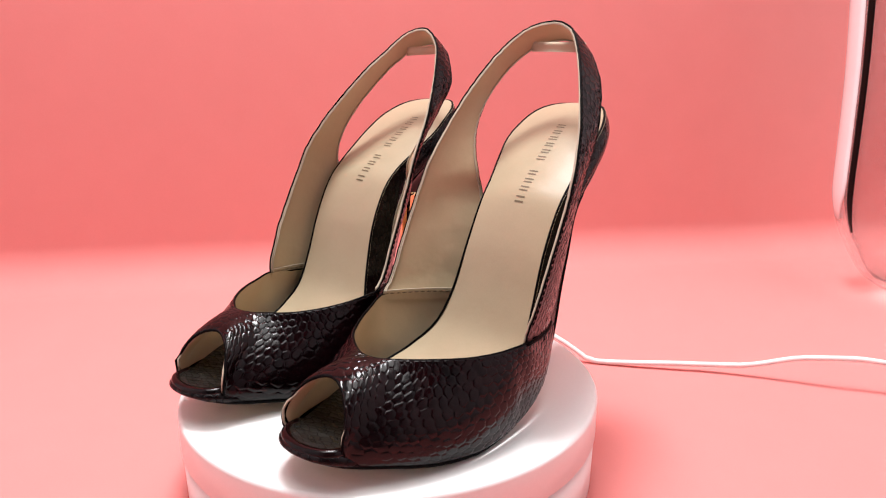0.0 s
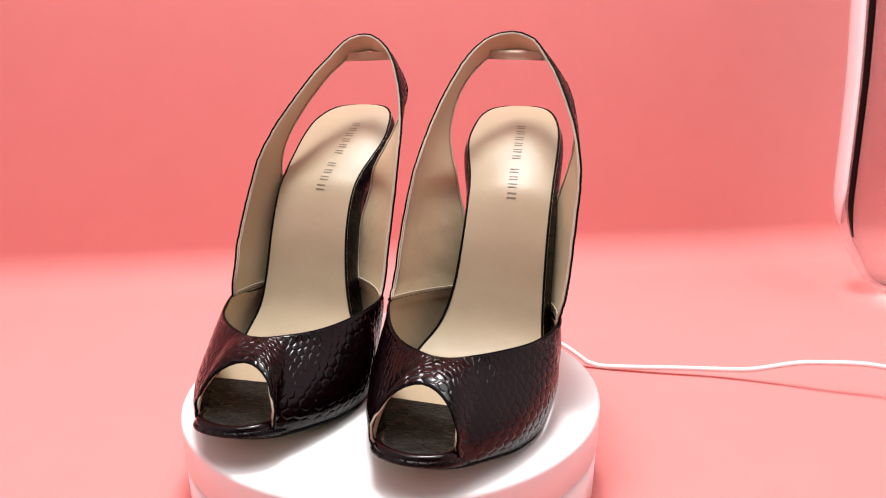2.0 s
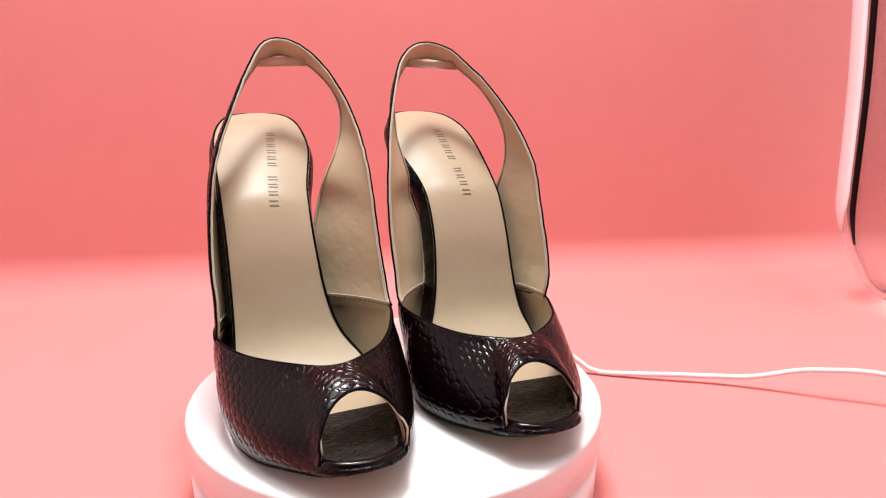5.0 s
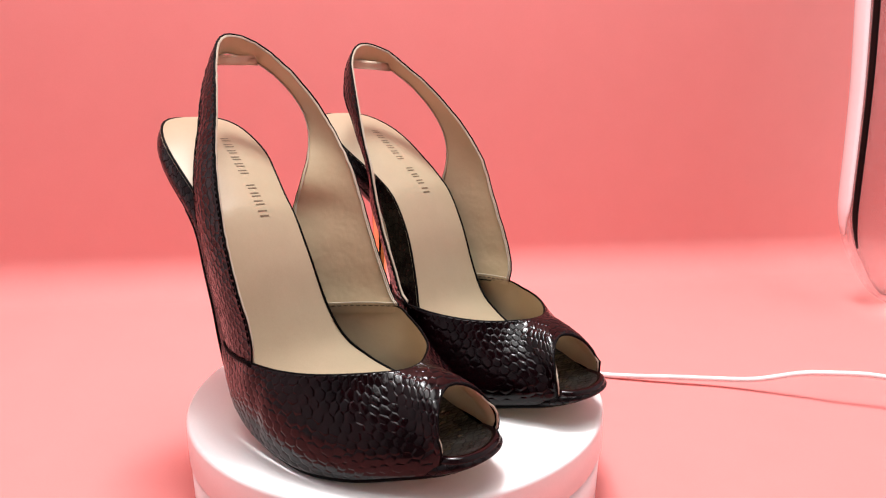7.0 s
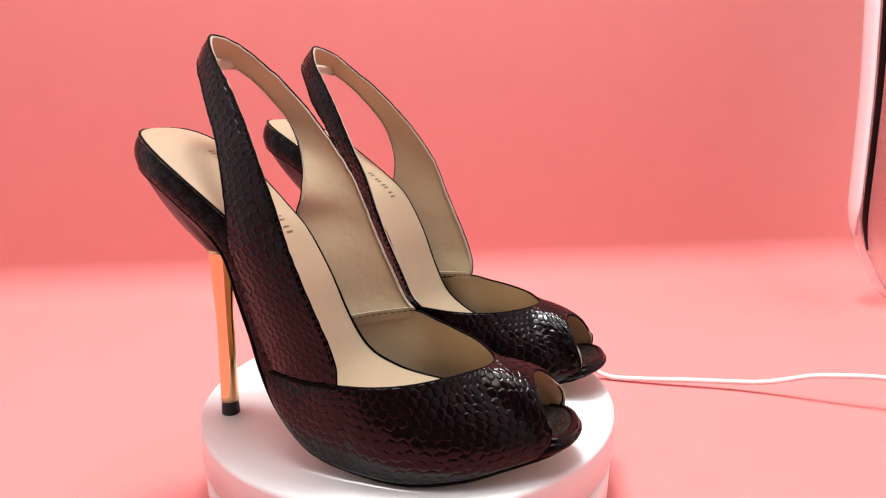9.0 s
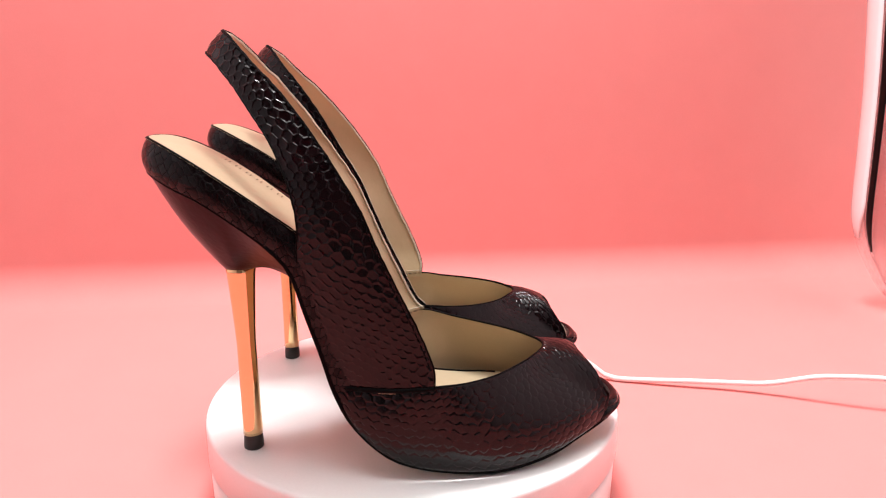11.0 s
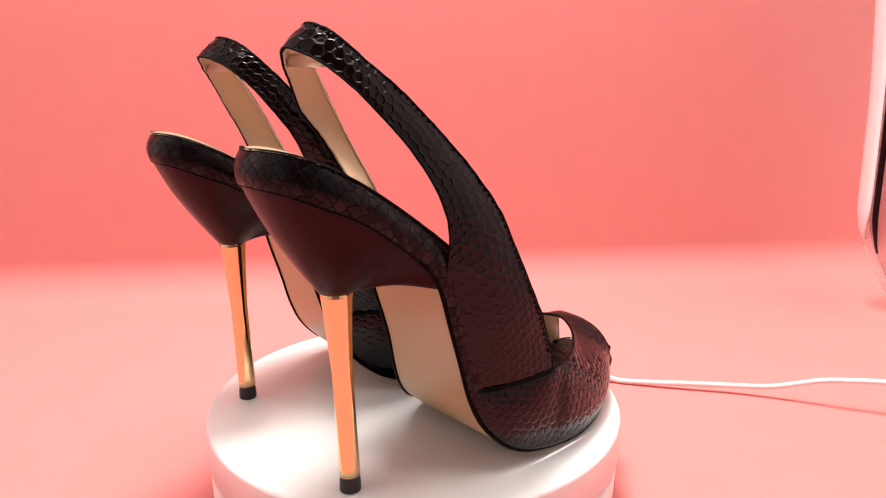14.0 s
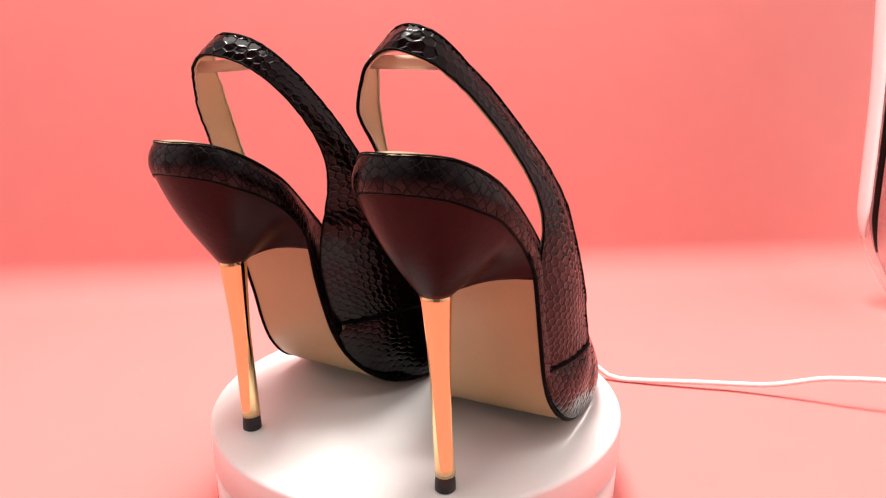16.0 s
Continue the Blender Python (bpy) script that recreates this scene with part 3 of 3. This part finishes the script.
        rows.append([(1 - s) ** 3 * a + 3 * (1 - s) ** 2 * s * c1 + 3 * (1 - s) * s * s * c2 + s ** 3 * b for s in np.linspace(0, 1, 22)])
    rows = plain(rows)
    vamp = skin("vamp", sheet(rows, 0.33, 4.4, 7.0, 0.19, 1.7, mirrored), SNAKE, shoe, "glossy black-burgundy snake-embossed leather vamp with open toe")
    inner = offset(rows, 1.1 if not mirrored else -1.1)
    part("vamp_lining", grid(inner[1:-1, :-2], not mirrored), LINING, shoe, "khaki beige leather lining")
    part("topline_binding", tube((rows[:, 0] * 0.6 + inner[:, 0] * 0.4)[17:104], 0.0006, 8), BINDING, vamp, "folded black edge")
    part("toe_binding", tube((rows[48:73, -1] + inner[48:73, -1]) / 2, 0.0006, 8), BINDING, vamp, "folded black edge of the open toe")
    part("toe_lining_edge", tube((inner[47:74, -2] * 0.7 + inner[47:74, -1] * 0.3), 0.00055, 6), THREAD, vamp, "cream lining edge of the open toe")

    # sling
    n = 131
    fr, bk = fix(timed(FRONT, FRONT_AT, n)) * (1, sign, 1), fix(timed(BACK, BACK_AT, n), lean * 1.35, True) * (1, sign, 1)
    rows = []
    for k in range(n):
        a, b, t = fr[k], bk[k], k / (n - 1)
        w = np.linalg.norm(b - a)
        away = np.array((-max(0, 1 - abs(t - 0.5) / 0.13), -math.tanh((0.5 - t) * 14), 0.0))
        rows.append([a + (b - a) * s + away * 0.07 * w * math.sin(math.pi * s) for s in np.linspace(0, 1, 14)])
    rows = np.array(rows)
    for k in range(n):
        for j, amp in ((0, 0.28), (-1, 0.28)):
            rows[k, j] += amp * np.array(noise.noise_vector(Vector((k * 0.9, j * 7.0, 3.1 if mirrored else 0.4))))
    rows = rows * (1, sign, 1)
    sling = skin("sling_strap", sheet(rows, 0.33, 4.1, 6.6, 0.2, 4.1, mirrored), SNAKE, shoe, "black snake-embossed leather sling strap")
    inner = offset(rows, -1.1 if not mirrored else 1.1)
    out = math.copysign(1.0, inner[-1][:, 1].mean() - 5 * sign)
    head = [inner[0] + np.array((0, out * 0.15, -d)) for d in (1.9, 1.0)]
    tail = [inner[-1] + np.array((0, out * 0.12 * d, -d)) for d in (1.5, 4.0)]
    part("strap_lining", grid(np.concatenate([head, inner, tail]), not mirrored), LINING, shoe, "khaki beige leather strap lining")
    part("strap_binding", tube(rows[:, 0] * 0.75 + inner[:, 0] * 0.25, 0.00045, 8), BINDING, sling, "folded black edge")
    part("strap_binding", tube(rows[:, -1] * 0.75 + inner[:, -1] * 0.25, 0.00045, 8), BINDING, sling, "folded black edge")
    for j in (0, -1):
        hem = inner[:, j] + (inner[:, j] - rows[:, j]) * 0.35 + (inner[:, 6] - inner[:, j]) * 0.06
        part("lining_edge", tube(hem, 0.00045, 6), THREAD, sling, "cream edge of the lining")
    # seams where the sling runs into the vamp
    for ends in (rows[0], rows[-1]):
        part("seam", tube(ends, 0.0011, 6), BINDING, sling, "black stitched seam")
    # pale lining edge, and the stitched line where strap and vamp linings meet
    part("lining_edge", tube(inner[:, 0] * 0.88 + inner[:, 1] * 0.12, 0.0004, 6), THREAD, sling, "pale lining edge with stitches")
    deeper = offset(rows, -1.6 if not mirrored else 1.6)
    for ends in (deeper[1], deeper[-2]):
        part("lining_seam", tube(ends, 0.00028, 6), THREAD, sling, "pale lining seam")
        part("stitching", dashes(ends + np.array((0, 0, -1.6)), 2.2, 0.9, 0.00035), PRINT, sling, "brown stitches along the seam")
    row = offset(rows, -1.25 if not mirrored else 1.25)
    part("stitching", dashes(row[:, 0] * (1 - 2.0 / 13) + row[:, 1] * 2.0 / 13 * 1.0, 1.8, 0.8, 0.00028), PRINT, sling, "fine stitches along the lining")
    part("stitching", dashes((rows[:, 1] * 0.5 + rows[:, 0] * 0.5)[4:-4], 1.8, 0.8, 0.0004), BINDING, sling, "black stitches along the strap")
    # elastic across the back
    p, q = inner[58, 11], inner[73, 11]
    band = []
    for s in np.linspace(0, 1, 12):
        c = p + (q - p) * s + np.array((2.2 * math.sin(math.pi * s) - 0.4, 0, 0.2))
        band.append([c + np.array((0.4 * h, 0, 4.6 * h)) for h in np.linspace(-0.5, 0.5, 4)])
    eb = grid(band, False)
    bmesh.ops.solidify(eb, geom=eb.faces[:], thickness=0.0009)
    part("elastic_band", eb, ELASTIC, shoe, "cream ribbed elastic")

    # covered heel block
    ring = [s for s in BED if s[2] < 23]
    crown = [(s[2], s[4] - 0.2, s[3]) for s in ring[::-1]] + [(s[2], s[5] + 0.2, s[3]) for s in ring[1:]]
    crown = spline(crown, 64)
    front = spline([crown[-1], (21.5, -3, 83.5), crown[0]], 20)[1:-1]
    crown = np.vstack([crown, front])
    rows = []
    m = len(crown)
    for p in crown:
        ang = math.atan2(p[1] - 2.0, p[0] + 3.0)
        foot = np.array((-1.0 + 6.2 * math.cos(ang), pin_y + 6.0 * math.sin(ang), 78.0))
        fwd = max(0.0, math.cos(ang))
        col = []
        for s in np.linspace(0, 1, 16):
            c = p + (foot - p) * s
            bulge = math.sin(math.pi * s) * (2.0 - 3.6 * fwd)
            c = c + np.array((math.cos(ang) * bulge, math.sin(ang) * bulge, fwd * 3.0 * math.sin(math.pi * s)))
            col.append(c)
        col.append(np.array((-1.0 + 4.5 * math.cos(ang), pin_y + 4.4 * math.sin(ang), 77.3)))
        rows.append(col)
    part("heel_block", grid(plain(rows), not mirrored, closed=True), HEEL_LEATHER, shoe, "dark burgundy leather-covered heel block")
    part("heel_seam", tube(plain(crown[:64]), 0.0007, 8), BINDING, shoe, "black seam under the heel seat")
    # gold pin and its tip
    pin = [(-1.0 + 1.0 * k, pin_y * (1 - k), 79.0 - 72.5 * k) for k in np.linspace(0, 1, 24)]
    wide_at = [6.2 - 2.3 * min(1, k * 2.2) ** 0.7 + 0.5 * max(0, k - 0.75) for k in np.linspace(0, 1, 24)]
    part("heel_pin", tube(plain(pin), U, 32, taper=wide_at), GOLD, shoe, "polished gold metal stiletto pin")
    tip = lathe([(0, 0), (3.7, 0)] + rounded(4.1, 0.4, 3.5, 6.6, 4) + [(3.45, 7.0), (0, 7.0)], 32, U)
    part("heel_tip", tip, RUBBER, shoe, "black rubber heel tip")

    # stamped maker's mark: ten plain bars down the seat
    def on_bed(x, y):
        st = [float(np.interp(x, BED[:, 0], BED[:, k])) for k in range(7)]
        return np.array(bed_section(st, (y - st[4]) / (st[5] - st[4]))) + np.array((0.12, 0, 0.16))

    for k in range(11):
        if k == 6:
            continue
        x = -4.6 + 3.95 * k
        yc = mark_y - mark_lean * (x - 1.5)
        for at in (0.0, 1.5):
            quad = [[on_bed(x + at + dx, yc + dy) for dy in (-2.3, 0, 2.3)] for dx in (0, 0.22, 0.45)]
            part("stamp_bar", grid(plain(quad), not mirrored), PRINT, insole, "brown stamped bar")
    return shoe


DISC = Matrix.Translation((0, 0, TOP))


def stand(x, y, turn):
    return pose(x * U, y * U, 0, 0, 0, turn)


SHOES = ((make_shoe("black burgundy snake-embossed open-toe slingback on gold stiletto heel, on turntable", False, 5.5, -0.5, 0.98, 3.5, 5.3, 0.185), stand(5.8, 86.1, -128)),
         (make_shoe("black burgundy snake-embossed open-toe slingback on gold stiletto heel, beside its twin", True, -6.0, 2.5, 1.05, -3.6, -3.0, 0.08), stand(80.2, 21.2, -133)))

# ---- cable ----
flex = spline([(0.0, 0.108, 0.020), (0.05, 0.135, 0.028), (0.10, 0.134, 0.026), (0.13, 0.122, 0.013), (0.146, 0.115, 0.003), (0.169, 0.108, 0.003), (0.201, 0.100, 0.005),
               (0.227, 0.094, 0.006), (0.253, 0.085, 0.009), (0.279, 0.074, 0.018), (0.294, 0.067, 0.021), (0.316, 0.059, 0.023), (0.332, 0.053, 0.022), (0.42, 0.025, 0.012),
               (0.6, 0.0, 0.003), (0.88, 0.0, 0.003)], 110)
tagged(part("cable", tube(flex, 0.0019, 10, unit=1.0), CABLE), "thin white power cable lying across the paper", "cable")

# ---- glass vessel ----
VASE = ((0, 0.0), (0.018, 0.0), (0.031, 0.004), (0.052, 0.018), (0.067, 0.043), (0.073, 0.054), (0.0785, 0.068), (0.0835, 0.09), (0.085, 0.11), (0.0865, 0.16), (0.0885, 0.21), (0.092, 0.26), (0.097, 0.32), (0.101, 0.38))
outer = spline(VASE, 48)
inn = spline([(max(r - 0.0045, 0.0), max(z, 0.0055)) for r, z in VASE[::-1]], 48)
vase = tagged(new("glass_vase"), "clear glass vase with its white and black reflections painted on, on the paper", "vase")
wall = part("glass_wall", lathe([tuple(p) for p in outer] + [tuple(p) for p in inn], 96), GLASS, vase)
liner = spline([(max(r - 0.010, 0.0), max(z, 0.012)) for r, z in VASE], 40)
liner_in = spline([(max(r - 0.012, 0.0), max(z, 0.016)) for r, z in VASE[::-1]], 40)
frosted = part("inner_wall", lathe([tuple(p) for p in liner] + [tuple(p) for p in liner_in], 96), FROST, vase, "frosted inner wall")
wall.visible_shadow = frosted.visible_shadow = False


def reflection_band(name, a0, a1, z0, mat, label):
    """A strip of painted reflection up the outside of the vase, between two bearings."""
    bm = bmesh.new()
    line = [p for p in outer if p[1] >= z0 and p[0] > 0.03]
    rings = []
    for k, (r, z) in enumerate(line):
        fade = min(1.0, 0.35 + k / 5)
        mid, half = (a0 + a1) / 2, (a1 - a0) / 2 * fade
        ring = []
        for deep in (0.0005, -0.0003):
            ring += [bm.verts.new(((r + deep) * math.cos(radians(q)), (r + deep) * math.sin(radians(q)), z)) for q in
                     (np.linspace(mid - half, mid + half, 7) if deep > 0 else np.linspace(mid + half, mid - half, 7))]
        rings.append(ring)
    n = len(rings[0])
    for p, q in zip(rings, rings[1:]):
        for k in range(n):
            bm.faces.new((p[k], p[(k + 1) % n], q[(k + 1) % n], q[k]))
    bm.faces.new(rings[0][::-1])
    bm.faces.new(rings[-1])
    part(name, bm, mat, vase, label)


# the glass's bright reflection and dark refraction, put on as coloured strips
reflection_band("white_reflection", 146, 175, 0.066, REFLECTION_WHITE, "white strip painted as a reflection in the glass")
reflection_band("black_refraction", 177.5, 182.8, 0.058, REFRACTION_BLACK, "black strip painted as refraction in the thick glass")
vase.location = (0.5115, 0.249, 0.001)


def motions():
    walk(platter, [(r[0], Matrix.Translation((0, 0, TOP)) @ Matrix.Rotation(radians(r[7]), 4, "Z")) for r in PATH])
    for shoe, m in SHOES:
        walk(shoe, [(r[0], DISC @ Matrix.Rotation(radians(r[7]), 4, "Z") @ m) for r in PATH])


motions()
